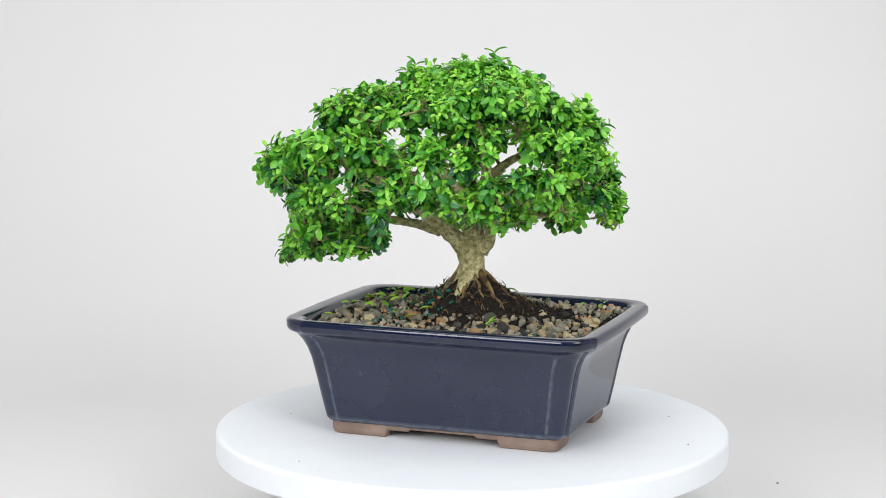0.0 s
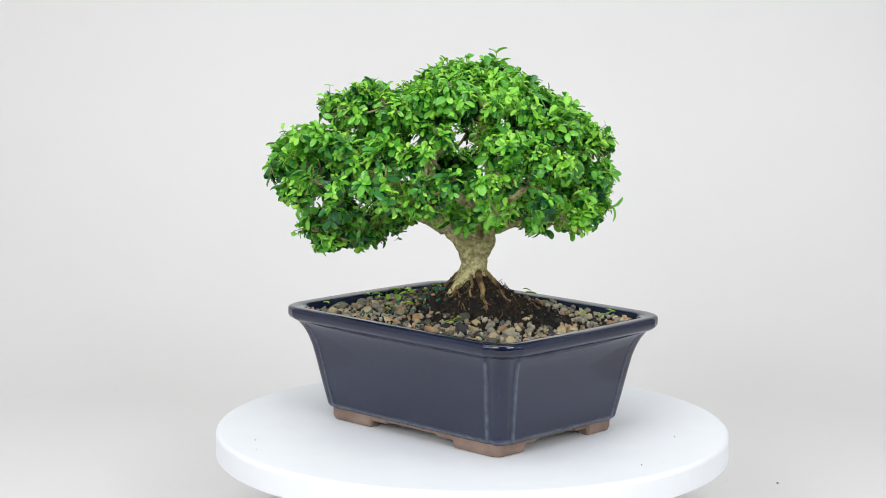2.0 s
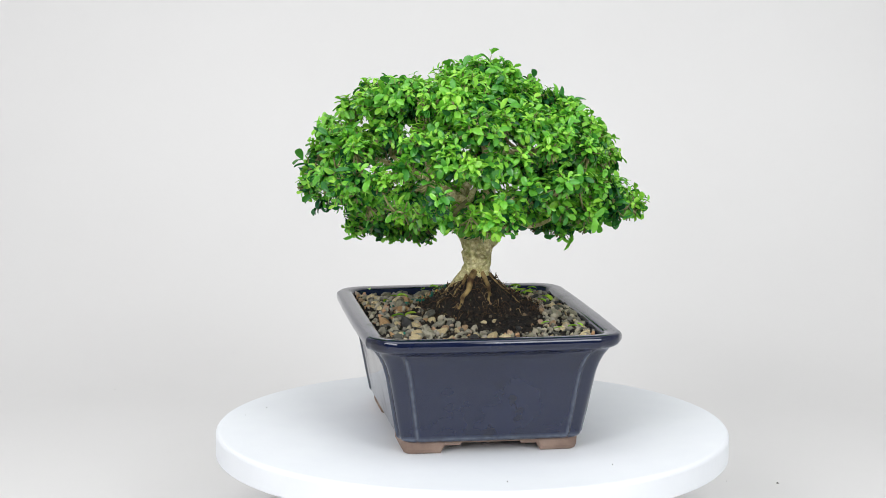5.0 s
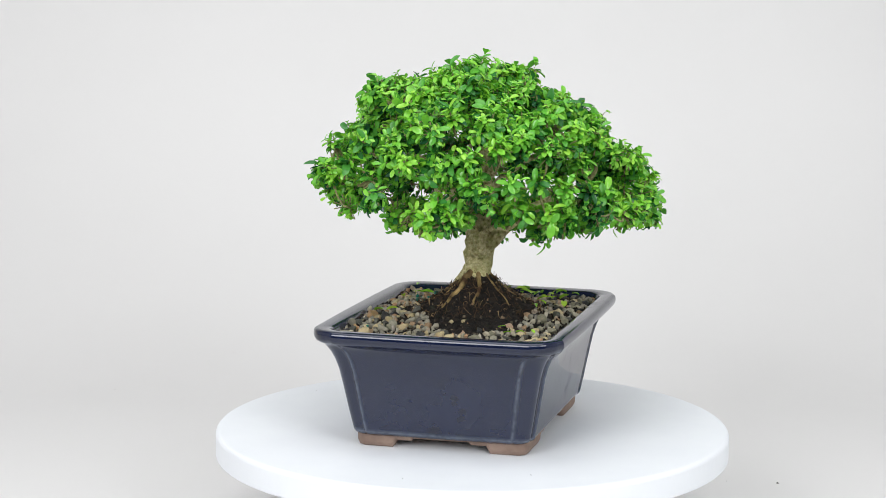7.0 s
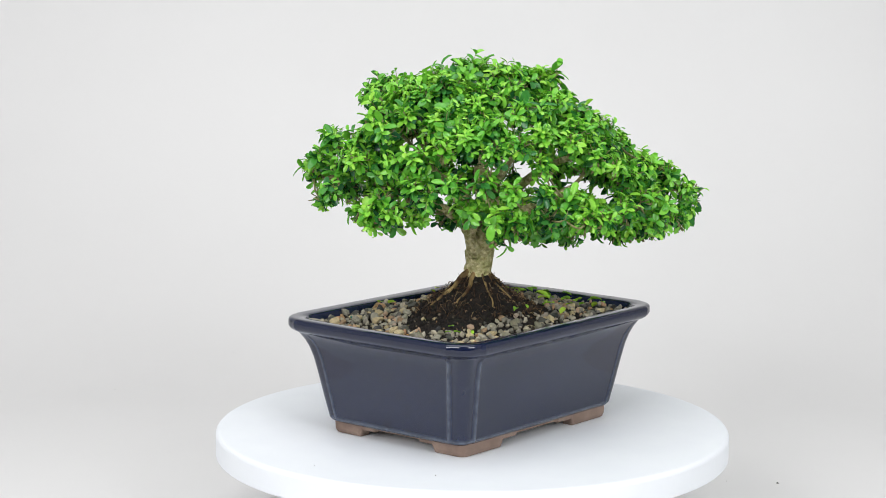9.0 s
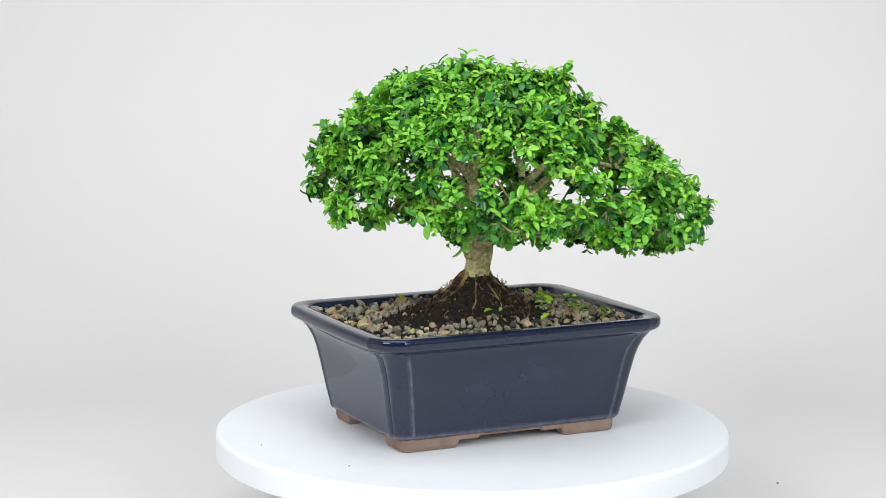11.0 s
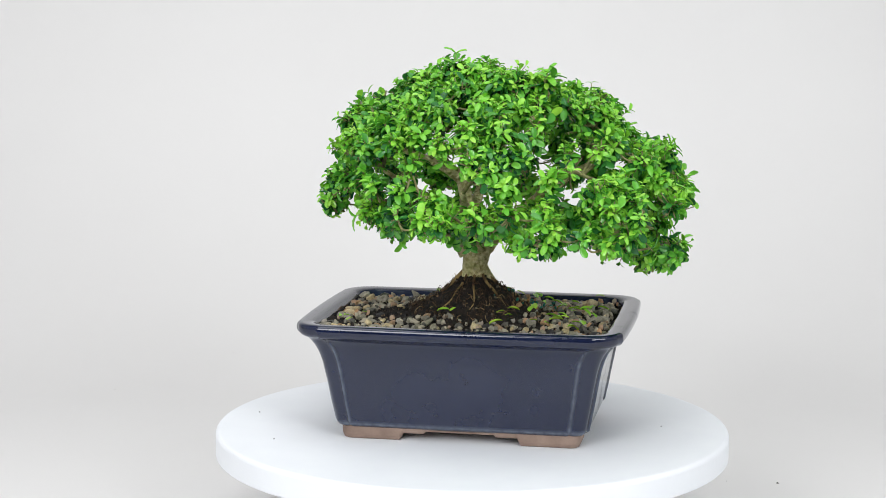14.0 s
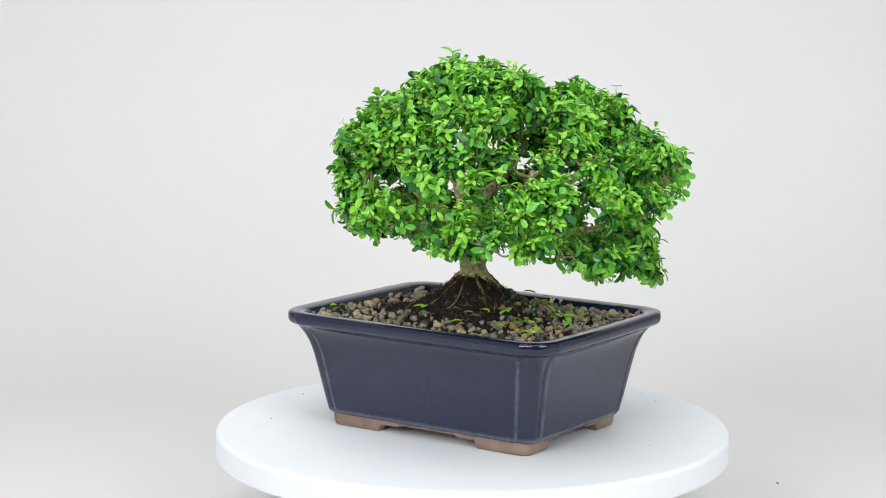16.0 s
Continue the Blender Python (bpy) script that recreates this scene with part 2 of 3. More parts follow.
def outline(a, b, r, corner=0.0, ridge=0.0, bow=0.0, side=36, arc=10, inset=0.0158):
    """Rounded rectangle; the corners set back by corner, a raised rib of height ridge where they begin;
    the sides bowed outwards by bow, the long ones half as much."""
    pts = []
    for sx, sy, start in ((1, 1, 0), (-1, 1, 90), (-1, -1, 180), (1, -1, 270)):
        for i in range(arc + 1):
            t = radians(start + 90 * i / arc)
            pts.append((sx * (a - r) + r * math.cos(t), sy * (b - r) + r * math.sin(t), math.cos(t), math.sin(t), 0.0))
        half = (a if start in (0, 180) else b) - r
        # dense near the ribs, sparse in the middle
        stops = [0.0007 * i for i in range(1, 15)]
        n = side - 2 * len(stops)
        us = stops + [stops[-1] + (2 * half - 2 * stops[-1]) * i / n for i in range(1, n)] + [2 * half - s for s in reversed(stops)]
        for s in us:
            d = min(s, 2 * half - s)
            if start == 0:
                pts.append((half - s, b, 0, 1, d))
            elif start == 90:
                pts.append((-a, half - s, -1, 0, d))
            elif start == 180:
                pts.append((-half + s, -b, 0, -1, d))
            else:
                pts.append((a, -half + s, 1, 0, d))
    out = []
    for x, y, nx, ny, d in pts:
        at = a - abs(x) if abs(ny) > abs(nx) else b - abs(y)
        k = min(1.0, max(0.0, (at - inset + 0.0016) / 0.0024))
        rib = math.exp(-((at - inset - 0.0008) / 0.0011) ** 2)
        off = -corner * (1 - k * k * (3 - 2 * k)) + ridge * rib
        bx, by = bow * (1 - min(1, abs(y) / b) ** 2) / a, 0.5 * bow * (1 - min(1, abs(x) / a) ** 2) / b
        out.append(((x + nx * off) * (1 + bx), (y + ny * off) * (1 + by), rib))
    return out


def pot():
    root = new("bonsai_pot")
    loops, thin = [], []
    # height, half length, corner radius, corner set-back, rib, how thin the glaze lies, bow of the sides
    for z, da, cr, co, ri, th, bow in ((0.0092, 0.0925, 0.0080, 0.0008, 0.0, 0, 0), (0.0098, 0.0940, 0.0083, 0.0008, 0.0003, 0.15, 0), (0.0108, 0.0953, 0.0085, 0.0010, 0.0006, 0.35, 0), (0.0122, 0.0964, 0.0087, 0.0012, 0.0009, 0.7, 0), (0.0133, 0.0968, 0.0087, 0.0013, 0.0010, 0.3, 0),
                                       (0.0148, 0.0970, 0.0087, 0.0013, 0.0010, 0, 0), (0.029, 0.0998, 0.009, 0.0013, 0.0010, 0, 0), (0.047, 0.1030, 0.0092, 0.0013, 0.0010, 0, 0), (0.060, 0.1056, 0.0095, 0.0013, 0.0010, 0, 0), (0.068, 0.1080, 0.0098, 0.0013, 0.0010, 0, 0),
                                       (0.0740, 0.1108, 0.0105, 0.0014, 0.0009, 0, 0.0003), (0.0780, 0.1139, 0.0120, 0.0018, 0.0006, 0, 0.001), (0.0802, 0.1160, 0.0145, 0.0020, 0.0003, 0, 0.002),
                                       (0.0812, 0.1185, 0.0165, 0.0018, 0.0, 0, 0.0028), (0.0827, 0.1206, 0.0180, 0.0016, 0.0, 0, 0.0032), (0.0850, 0.1217, 0.0190, 0.0015, 0.0, 0, 0.0034), (0.0878, 0.1218, 0.0193, 0.0015, 0.0, 0, 0.0034), (0.0892, 0.1216, 0.0190, 0.0014, 0.0, 0, 0.0034), (0.0904, 0.1210, 0.0187, 0.0012, 0.0, 0, 0.0033), (0.0911, 0.1199, 0.0185, 0.0010, 0.0, 0, 0.0032),
                                       (0.0913, 0.1183, 0.0180, 0.0007, 0.0, 0, 0.003), (0.0909, 0.1135, 0.0165, 0, 0.0, 0, 0.0022), (0.0905, 0.1105, 0.0155, 0, 0.0, 0, 0.0018), (0.0893, 0.1092, 0.0150, 0, 0.0, 0.1, 0.0016), (0.083, 0.1078, 0.0140, 0, 0.0, 0, 0.0012), (0.066, 0.102, 0.012, 0, 0.0, 0, 0), (0.019, 0.09, 0.009, 0, 0, 0, 0)):
        pts = outline(da, da - 0.0275, cr, co, ri, bow, inset=0.0125 + 0.25 * max(0.0, da - 0.097))
        loops.append([(x, y, z) for x, y, _ in pts])
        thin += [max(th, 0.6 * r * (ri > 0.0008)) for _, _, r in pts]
    v, f = loft(loops, (True, True))
    me = mesh_of("body", v, f, M_GLAZE)
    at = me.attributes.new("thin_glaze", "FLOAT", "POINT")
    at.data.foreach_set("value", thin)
    piece("body", me, root, "glossy dark navy glazed ceramic")
    # stepped clay feet, one round each corner
    A, B, r, top = 0.0911, 0.0656, 0.008, 0.0102
    for sx in (1, -1):
        for sy in (1, -1):
            st = [(-0.066, 0.0088), (-0.0635, 0.0055), (-0.0475, 0.0055), (-0.0445, 0.0)]
            path = [(A + x, B, 0, 1, z) for x, z in st]
            path += [(A - r + r * math.sin(radians(10 * i)), B - r + r * math.cos(radians(10 * i)), math.sin(radians(10 * i)), math.cos(radians(10 * i)), 0.0) for i in range(10)]
            path += [(A, B + y, 1, 0, z) for y, z in ((-0.028, 0.0), (-0.031, 0.0055), (-0.0425, 0.0055), (-0.045, 0.0088))]
            loops = []
            for x, y, nx, ny, z in path:
                lo, hi = -0.0016, 0.0006
                sec = [(hi, top), (hi * 0.5, z + 0.0035 if z < 0.0085 else top - 0.0005), (lo * 0.6, z + 0.0008), (lo - 0.001, z), (-0.011, z), (-0.011, top)]
                loops.append([((x + nx * o) * sx, (y + ny * o) * sy, h) for o, h in sec])
            v, f = loft(loops, (True, True))
            if sx * sy > 0:
                f = [tuple(reversed(q)) for q in f]
            piece("foot", mesh_of("foot", v, f, M_CLAY, False), root, "unglazed brown clay")
    for x, y, z, r in ((0.0997, -0.008, 0.032, 0.0008), (0.032, -0.0755, 0.047, 0.0005), (-0.0565, 0.0745, 0.040, 0.0005)):
        v, f = pebble_shape(random.Random(9), 0.5, 1.0, 0.1)
        piece("glaze_pit", mesh_of("glaze_pit", [(x + a * r * 2, y + b * r * 2, z + c * r * 2) for a, b, c in v], f, M_SPECK), root, "small dark pit in the glaze")
    v, f = loft([[(x, y, z) for x, y, _ in outline(0.0895, 0.0642, 0.009)] for z in (0.0076, 0.0093)], (True, True))
    piece("underside", mesh_of("underside", v, f, M_CLAY, False), root, "unglazed brown clay")
    return tagged(root, "rectangular dark navy glazed bonsai pot on clay feet", "pot")


POT_OB = moves(pot(), POT)


# ---------------- soil, gravel ----------------
TRUNK = Vector((-0.001, 0.004, 0))


def ground(x, y):
    """Height of the soil in the pot's turning space."""
    r = math.hypot((x - TRUNK.x) * 0.93, y - TRUNK.y)
    z = 0.0842 + 0.0415 * math.exp(-(r / 0.0335) ** 1.35) + 0.002 * noise.noise(Vector((x * 60, y * 60, 3.0)))
    return z + 0.0012 * noise.noise(Vector((x * 260, y * 260, 1.0)))


def to_turn(u, v):
    p = POT @ Vector((u, v, 0))
    return p.x, p.y


def soil():
    n, m = 110, 84
    verts, faces = [], []
    for j in range(m + 1):
        for i in range(n + 1):
            u, v = (i / n * 2 - 1) * 0.1100, (j / m * 2 - 1) * 0.0825
            x, y = to_turn(u, v)
            z = ground(x, y)
            z += 0.0018 * max(0, noise.noise(Vector((x * 500, y * 500, 7.0))))
            verts.append((x, y, z))
    for j in range(m):
        for i in range(n):
            a = j * (n + 1) + i
            faces.append((a, a + 1, a + n + 2, a + n + 1))
    ob = new("soil", mesh_of("soil", verts, faces, M_SOIL))
    return tagged(ob, "dark damp potting soil mounded round the trunk", "soil", kind="stuff")


moves(soil())


def gravel():
    root = new("gravel")
    rng = random.Random(11)
    shapes = []
    for i in range(12):
        v, f = pebble_shape(rng)
        shapes.append(mesh_of("pebble", [tuple(1.25 * c for c in p) for p in v], f, M_PEBBLE, False))
    placed, tries = [], 0
    while len(placed) < 300 and tries < 40000:
        tries += 1
        u, v = rng.uniform(-0.1055, 0.1055), rng.uniform(-0.078, 0.078)
        x, y = to_turn(u, v)
        r = math.hypot(x - TRUNK.x, y - TRUNK.y)
        # bare soil round the trunk and in a tongue on one side of it
        tongue = math.hypot((x - 0.04) * 0.7, (y + 0.002))
        if r < 0.054 + 0.014 * noise.noise(Vector((x * 40, y * 40, 0))) or tongue < 0.034:
            if rng.random() > 0.05 or r < 0.036:
                continue
        s = rng.choice((0.0045, 0.0055, 0.0062, 0.007, 0.0082, 0.0096)) * rng.uniform(0.85, 1.12)
        if any((x - a) ** 2 + (y - b) ** 2 < (0.40 * (s + c)) ** 2 for a, b, c in placed):
            continue
        placed.append((x, y, s))
        ob = new("pebble", rng.choice(shapes))
        ob.parent = root
        m = Matrix.LocRotScale((x, y, ground(x, y) + s * rng.uniform(0.14, 0.30)), Euler((rng.uniform(-0.5, 0.5), rng.uniform(-0.5, 0.5), rng.uniform(0, 6.28))), (s, s, s))
        ob.matrix_basis = m
    return tagged(root, "mixed grey, tan and brown pebbles on the soil", "gravel")


moves(gravel())


def scatter(name, count, seed, size, mat, label, category, where, sink=0.25):
    rng = random.Random(seed)
    shapes = [pebble_shape(rng, 0.5, 0.8, 0.35) for _ in range(8)]
    parts = []
    while len(parts) < count:
        u, v = rng.uniform(-0.107, 0.107), rng.uniform(-0.0795, 0.0795)
        x, y = to_turn(u, v)
        if not where(x, y, rng):
            continue
        s = size * rng.uniform(0.6, 1.5)
        m = Matrix.LocRotScale((x, y, ground(x, y) + s * sink), Euler((rng.uniform(0, 6), rng.uniform(0, 6), rng.uniform(0, 6))), (s, s, s))
        v0, f0 = rng.choice(shapes)
        parts.append(([tuple(m @ Vector(p)) for p in v0], f0))
    v, f = joined(parts)
    ob = new(name, mesh_of(name, v, f, mat, False))
    return moves(tagged(ob, label, category, kind="stuff"))


scatter("soil_crumbs", 3400, 21, 0.0028, M_CRUMB, "loose dark soil crumbs and fine grit", "soil", lambda x, y, r: True)
scatter("grit", 620, 23, 0.0048, M_GRIT, "small angular grey and tan stones between the pebbles", "gravel",
        lambda x, y, r: math.hypot(x - TRUNK.x, y - TRUNK.y) > 0.048 and math.hypot((x - 0.04) * 0.7, y + 0.002) > 0.030, 0.35)
scatter("fertiliser_pellets", 130, 22, 0.0034, M_PELLET, "small teal and orange fertiliser pellets", "fertiliser",
        lambda x, y, r: r.random() < math.exp(-(((x + 0.043) / 0.021) ** 2 + ((y + 0.014) / 0.026) ** 2)) or r.random() < 0.002, 0.6)


# ---------------- leaves ----------------
ROWS = ((0.0, 0.0, 0.0), (0.2, 0.13, 0.03), (0.5, 0.272, 0.035), (0.81, 0.268, -0.005), (0.95, 0.165, -0.045), (1.0, 0.0, -0.06))


def leaf_template():
    verts, idx = [], []
    for t, w, z in ROWS:
        if w == 0:
            idx.append([len(verts)])
            verts.append((t, 0, z))
        else:
            idx.append([len(verts), len(verts) + 1, len(verts) + 2])
            verts += [(t, w, z + 0.08), (t, 0, z - 0.03), (t, -w, z + 0.08)]
    faces = [(0, 2, 1), (0, 3, 2)]
    for a, b in zip(idx[1:-2], idx[2:-1]):
        faces += [(a[0], a[1], b[1], b[0]), (a[1], a[2], b[2], b[1])]
    last, tip = idx[-2], idx[-1][0]
    faces += [(last[0], last[1], tip), (last[1], last[2], tip)]
    return np.array(verts), faces


LEAF_V, LEAF_F = leaf_template()


def leaf_at(p, way, up, length, width, curl):
    """Points of one leaf from p along way, its upper face towards up."""
    way = way / np.linalg.norm(way)
    up = up - way * up.dot(way)
    up = up / max(np.linalg.norm(up), 1e-6)
    side = np.cross(up, way)
    v = LEAF_V * (length, length * width, length)
    z = v[:, 2] - curl * length * LEAF_V[:, 0] ** 2
    return p + v[:, :1] * way + v[:, 1:2] * side + z[:, None] * up


def leaves_mesh(name, blades, leaf_tones, mat):
    n = len(LEAF_V)
    verts = np.concatenate(blades)
    faces = [tuple(i + k * n for i in q) for k in range(len(blades)) for q in LEAF_F]
    me = mesh_of(name, verts.tolist(), faces, mat)
    at = me.attributes.new("leaf_tone", "FLOAT", "POINT")
    at.data.foreach_set("value", np.repeat(leaf_tones, n).astype(np.float32))
    return me


PADS = []


def pad(x, y, z, r):
    PADS.append((np.array((x, y, z - 1.5)) / 1000, r / 1000))


def foliage_pads():
    """Centre and radius in millimetres of each tuft of foliage."""
    pad(14, -1, 272, 12)
    pad(-13, 2, 269, 15)
    pad(-49, 38, 269, 4)
    pad(2, 20, 269, 12)
    pad(-7, -10, 269, 12)
    pad(-46, 47, 269, 4)
    pad(-13, 32, 266, 12)
    pad(11, -22, 266, 12)
    pad(-31, 35, 266, 9)
    pad(17, 38, 266, 4)
    pad(-52, 14, 266, 4)
    pad(-25, 11, 263, 16)
    pad(29, -22, 263, 12)
    pad(11, -73, 263, 6)
    pad(41, -7, 260, 12)
    pad(-64, -43, 260, 4)
    pad(-70, -55, 260, 4)
    pad(17, -55, 257, 15)
    pad(-7, -73, 257, 9)
    pad(38, -37, 257, 12)
    pad(-82, -16, 257, 6)
    pad(-64, 14, 257, 4)
    pad(20, -73, 257, 6)
    pad(-61, -28, 257, 4)
    pad(-79, -31, 257, 4)
    pad(35, 17, 254, 15)
    pad(-37, -76, 254, 6)
    pad(-10, -43, 254, 15)
    pad(-28, -28, 254, 12)
    pad(32, 47, 254, 6)
    pad(-37, -10, 254, 12)
    pad(41, -61, 254, 4)
    pad(50, -22, 254, 9)
    pad(-100, -10, 254, 4)
    pad(5, 56, 251, 12)
    pad(-46, -55, 251, 9)
    pad(-88, -49, 251, 4)
    pad(-61, 53, 251, 4)
    pad(-19, -61, 251, 12)
    pad(65, -52, 251, 4)
    pad(-22, -76, 251, 6)
    pad(-103, -43, 251, 4)
    pad(-79, -7, 251, 9)
    pad(-16, 59, 248, 12)
    pad(-100, -31, 248, 6)
    pad(-85, 17, 248, 9)
    pad(-61, -76, 248, 4)
    pad(-37, 56, 248, 9)
    pad(53, 53, 248, 4)
    pad(35, 65, 248, 4)
    pad(-52, 32, 248, 6)
    pad(53, 8, 248, 12)
    pad(74, -34, 245, 6)
    pad(-79, -64, 245, 4)
    pad(83, -22, 245, 4)
    pad(-112, -22, 245, 4)
    pad(-100, 23, 245, 4)
    pad(-4, 83, 245, 4)
    pad(-85, 35, 242, 12)
    pad(-79, 41, 242, 12)
    pad(-34, 80, 242, 4)
    pad(74, 2, 239, 12)
    pad(-106, 2, 239, 9)
    pad(83, -49, 239, 4)
    pad(59, 29, 236, 15)
    pad(-4, 92, 236, 6)
    pad(-64, 74, 236, 4)
    pad(92, -37, 236, 4)
    pad(-4, -73, 236, 4)
    pad(32, -64, 236, 4)
    pad(92, -7, 236, 4)
    pad(20, 86, 233, 9)
    pad(11, -79, 233, 4)
    pad(50, 71, 233, 6)
    pad(-28, 95, 233, 4)
    pad(68, 41, 233, 9)
    pad(-94, -79, 230, 4)
    pad(-82, 71, 230, 4)
    pad(50, -58, 227, 12)
    pad(68, -88, 227, 4)
    pad(-100, 29, 227, 12)
    pad(83, 23, 227, 9)
    pad(44, -97, 227, 4)
    pad(71, 62, 227, 4)
    pad(38, 89, 227, 4)
    pad(-112, -73, 227, 4)
    pad(-100, 56, 227, 4)
    pad(-79, -82, 224, 4)
    pad(-94, 71, 224, 4)
    pad(-106, -61, 224, 6)
    pad(95, 11, 224, 4)
    pad(-31, -85, 224, 6)
    pad(-97, -34, 224, 4)
    pad(-64, -91, 224, 4)
    pad(74, -61, 224, 9)
    pad(-43, -85, 224, 4)
    pad(-79, 89, 221, 4)
    pad(89, 47, 221, 4)
    pad(11, -106, 221, 4)
    pad(-127, 23, 221, 4)
    pad(-52, 101, 221, 4)
    pad(2, 92, 221, 9)
    pad(-109, -25, 221, 4)
    pad(-121, -55, 218, 12)
    pad(-130, -43, 218, 9)
    pad(80, -64, 215, 9)
    pad(-31, -94, 215, 6)
    pad(-7, -91, 215, 9)
    pad(-109, 86, 215, 4)
    pad(-16, 98, 215, 9)
    pad(20, 104, 215, 4)
    pad(-148, 8, 215, 4)
    pad(-79, -61, 215, 9)
    pad(-118, 47, 215, 4)
    pad(95, -55, 215, 4)
    pad(-25, 110, 215, 4)
    pad(83, -34, 212, 12)
    pad(-130, 35, 212, 6)
    pad(86, -16, 212, 12)
    pad(71, -100, 212, 4)
    pad(59, 74, 212, 4)
    pad(-55, -94, 209, 6)
    pad(-148, -37, 209, 6)
    pad(-49, 119, 209, 4)
    pad(-133, -10, 209, 9)
    pad(-4, -109, 209, 4)
    pad(-139, 47, 209, 4)
    pad(11, 116, 209, 4)
    pad(-151, -19, 206, 9)
    pad(-106, -79, 206, 12)
    pad(-157, -4, 206, 6)
    pad(-34, 128, 206, 4)
    pad(-22, -106, 206, 4)
    pad(-64, 113, 206, 6)
    pad(-118, 68, 203, 12)
    pad(56, -109, 203, 6)
    pad(32, -115, 203, 4)
    pad(-139, -70, 203, 4)
    pad(80, -82, 203, 6)
    pad(-154, 14, 200, 6)
    pad(-142, -55, 200, 4)
    pad(-1, 119, 200, 6)
    pad(98, 20, 200, 4)
    pad(-85, -100, 200, 4)
    pad(89, 41, 200, 4)
    pad(14, -112, 200, 4)
    pad(-121, 95, 200, 4)
    pad(104, -10, 197, 4)
    pad(-40, -103, 197, 4)
    pad(-64, 137, 197, 4)
    pad(-64, -103, 197, 4)
    pad(-76, 122, 194, 12)
    pad(-88, 104, 194, 15)
    pad(83, 59, 194, 4)
    pad(-109, 119, 194, 4)
    pad(17, -106, 191, 6)
    pad(92, -79, 191, 4)
    pad(-157, 32, 191, 4)
    pad(83, -91, 191, 4)
    pad(50, -85, 191, 6)
    pad(68, 77, 191, 4)
    pad(98, -1, 191, 4)
    pad(-139, 23, 191, 6)
    pad(-139, 65, 188, 9)
    pad(-151, 47, 188, 4)
    pad(-19, -106, 188, 4)
    pad(-130, 83, 188, 9)
    pad(-94, 125, 188, 9)
    pad(-34, -88, 188, 4)
    pad(-112, -73, 188, 6)
    pad(104, -34, 188, 4)
    pad(-124, -70, 185, 4)
    pad(-97, -94, 185, 4)
    pad(-73, 149, 185, 4)
    pad(-127, 110, 185, 4)
    pad(2, -103, 185, 4)
    pad(-52, -52, 185, 4)
    pad(-4, -85, 185, 4)
    pad(-28, 134, 185, 4)
    pad(-43, -31, 185, 4)
    pad(-4, 131, 182, 4)
    pad(71, -97, 182, 4)
    pad(-19, -73, 182, 4)
    pad(-130, -46, 182, 4)
    pad(44, 92, 182, 9)
    pad(-133, -13, 182, 4)
    pad(-121, -61, 182, 4)
    pad(14, -97, 182, 4)
    pad(65, -100, 182, 4)
    pad(95, -55, 179, 4)
    pad(38, -115, 179, 4)
    pad(-55, -10, 179, 4)
    pad(83, 29, 179, 4)
    pad(-142, 86, 179, 4)
    pad(-55, 14, 179, 4)
    pad(-94, 149, 179, 4)
    pad(32, 110, 179, 6)
    pad(-46, 2, 179, 4)
    pad(50, -19, 179, 4)
    pad(71, 95, 176, 4)
    pad(41, 86, 176, 9)
    pad(86, 47, 176, 4)
    pad(107, -28, 176, 4)
    pad(-70, -94, 176, 4)
    pad(20, 128, 176, 4)
    pad(-31, 143, 176, 4)
    pad(-61, 101, 176, 9)
    pad(77, -13, 176, 4)
    pad(32, 119, 176, 4)
    pad(71, 83, 176, 4)
    pad(41, -61, 176, 4)
    pad(74, -64, 176, 4)
    pad(47, 119, 173, 4)
    pad(44, -40, 173, 4)
    pad(-49, 50, 173, 4)
    pad(23, 101, 173, 6)
    pad(-13, 95, 173, 4)
    pad(56, 107, 173, 4)
    pad(50, -1, 173, 4)
    pad(-1, -46, 173, 4)
    pad(-43, 29, 173, 4)
    pad(-67, 122, 173, 9)
    pad(-64, 41, 173, 4)
    pad(77, 62, 173, 4)
    pad(8, 119, 173, 4)
    pad(101, -43, 173, 4)
    pad(56, 17, 173, 4)
    pad(-31, 59, 170, 4)
    pad(20, -55, 170, 4)
    pad(20, 20, 170, 4)
    pad(-61, 68, 170, 4)
    pad(-136, 26, 170, 4)
    pad(-16, 35, 170, 4)
    pad(41, 26, 170, 4)
    pad(68, -40, 170, 4)
    pad(-37, 107, 170, 6)
    pad(56, 59, 170, 4)
    pad(32, -37, 170, 4)
    pad(-13, 74, 170, 4)
    pad(-22, 83, 167, 4)
    pad(74, 56, 167, 4)
    pad(-46, 83, 167, 4)
    pad(-7, 11, 167, 4)
    pad(41, 65, 167, 4)
    pad(-52, 146, 167, 4)
    pad(-88, 146, 167, 4)
    pad(14, -7, 167, 4)
    pad(-76, -34, 167, 4)
    pad(2, 35, 167, 4)
    pad(-19, 53, 167, 4)
    pad(2, -22, 167, 4)
    pad(20, 71, 167, 4)
    pad(17, 86, 164, 4)
    pad(-16, 140, 164, 4)
    pad(62, 41, 164, 4)
    pad(-112, -49, 164, 4)
    pad(-136, 47, 164, 4)
    pad(-94, 83, 164, 6)
    pad(-13, 119, 161, 6)
    pad(-37, 122, 161, 4)
    pad(20, 50, 161, 4)
    pad(-1, 56, 161, 4)
    pad(-127, -13, 161, 4)
    pad(-82, 65, 161, 4)
    pad(-31, 137, 161, 4)
    pad(-73, 143, 161, 4)
    pad(-94, 116, 161, 4)
    pad(-76, 23, 158, 4)
    pad(-106, 131, 158, 4)
    pad(-133, 14, 158, 4)
    pad(-82, 35, 158, 4)
    pad(-124, -34, 155, 4)
    pad(-100, 104, 155, 4)
    pad(-70, -49, 155, 4)
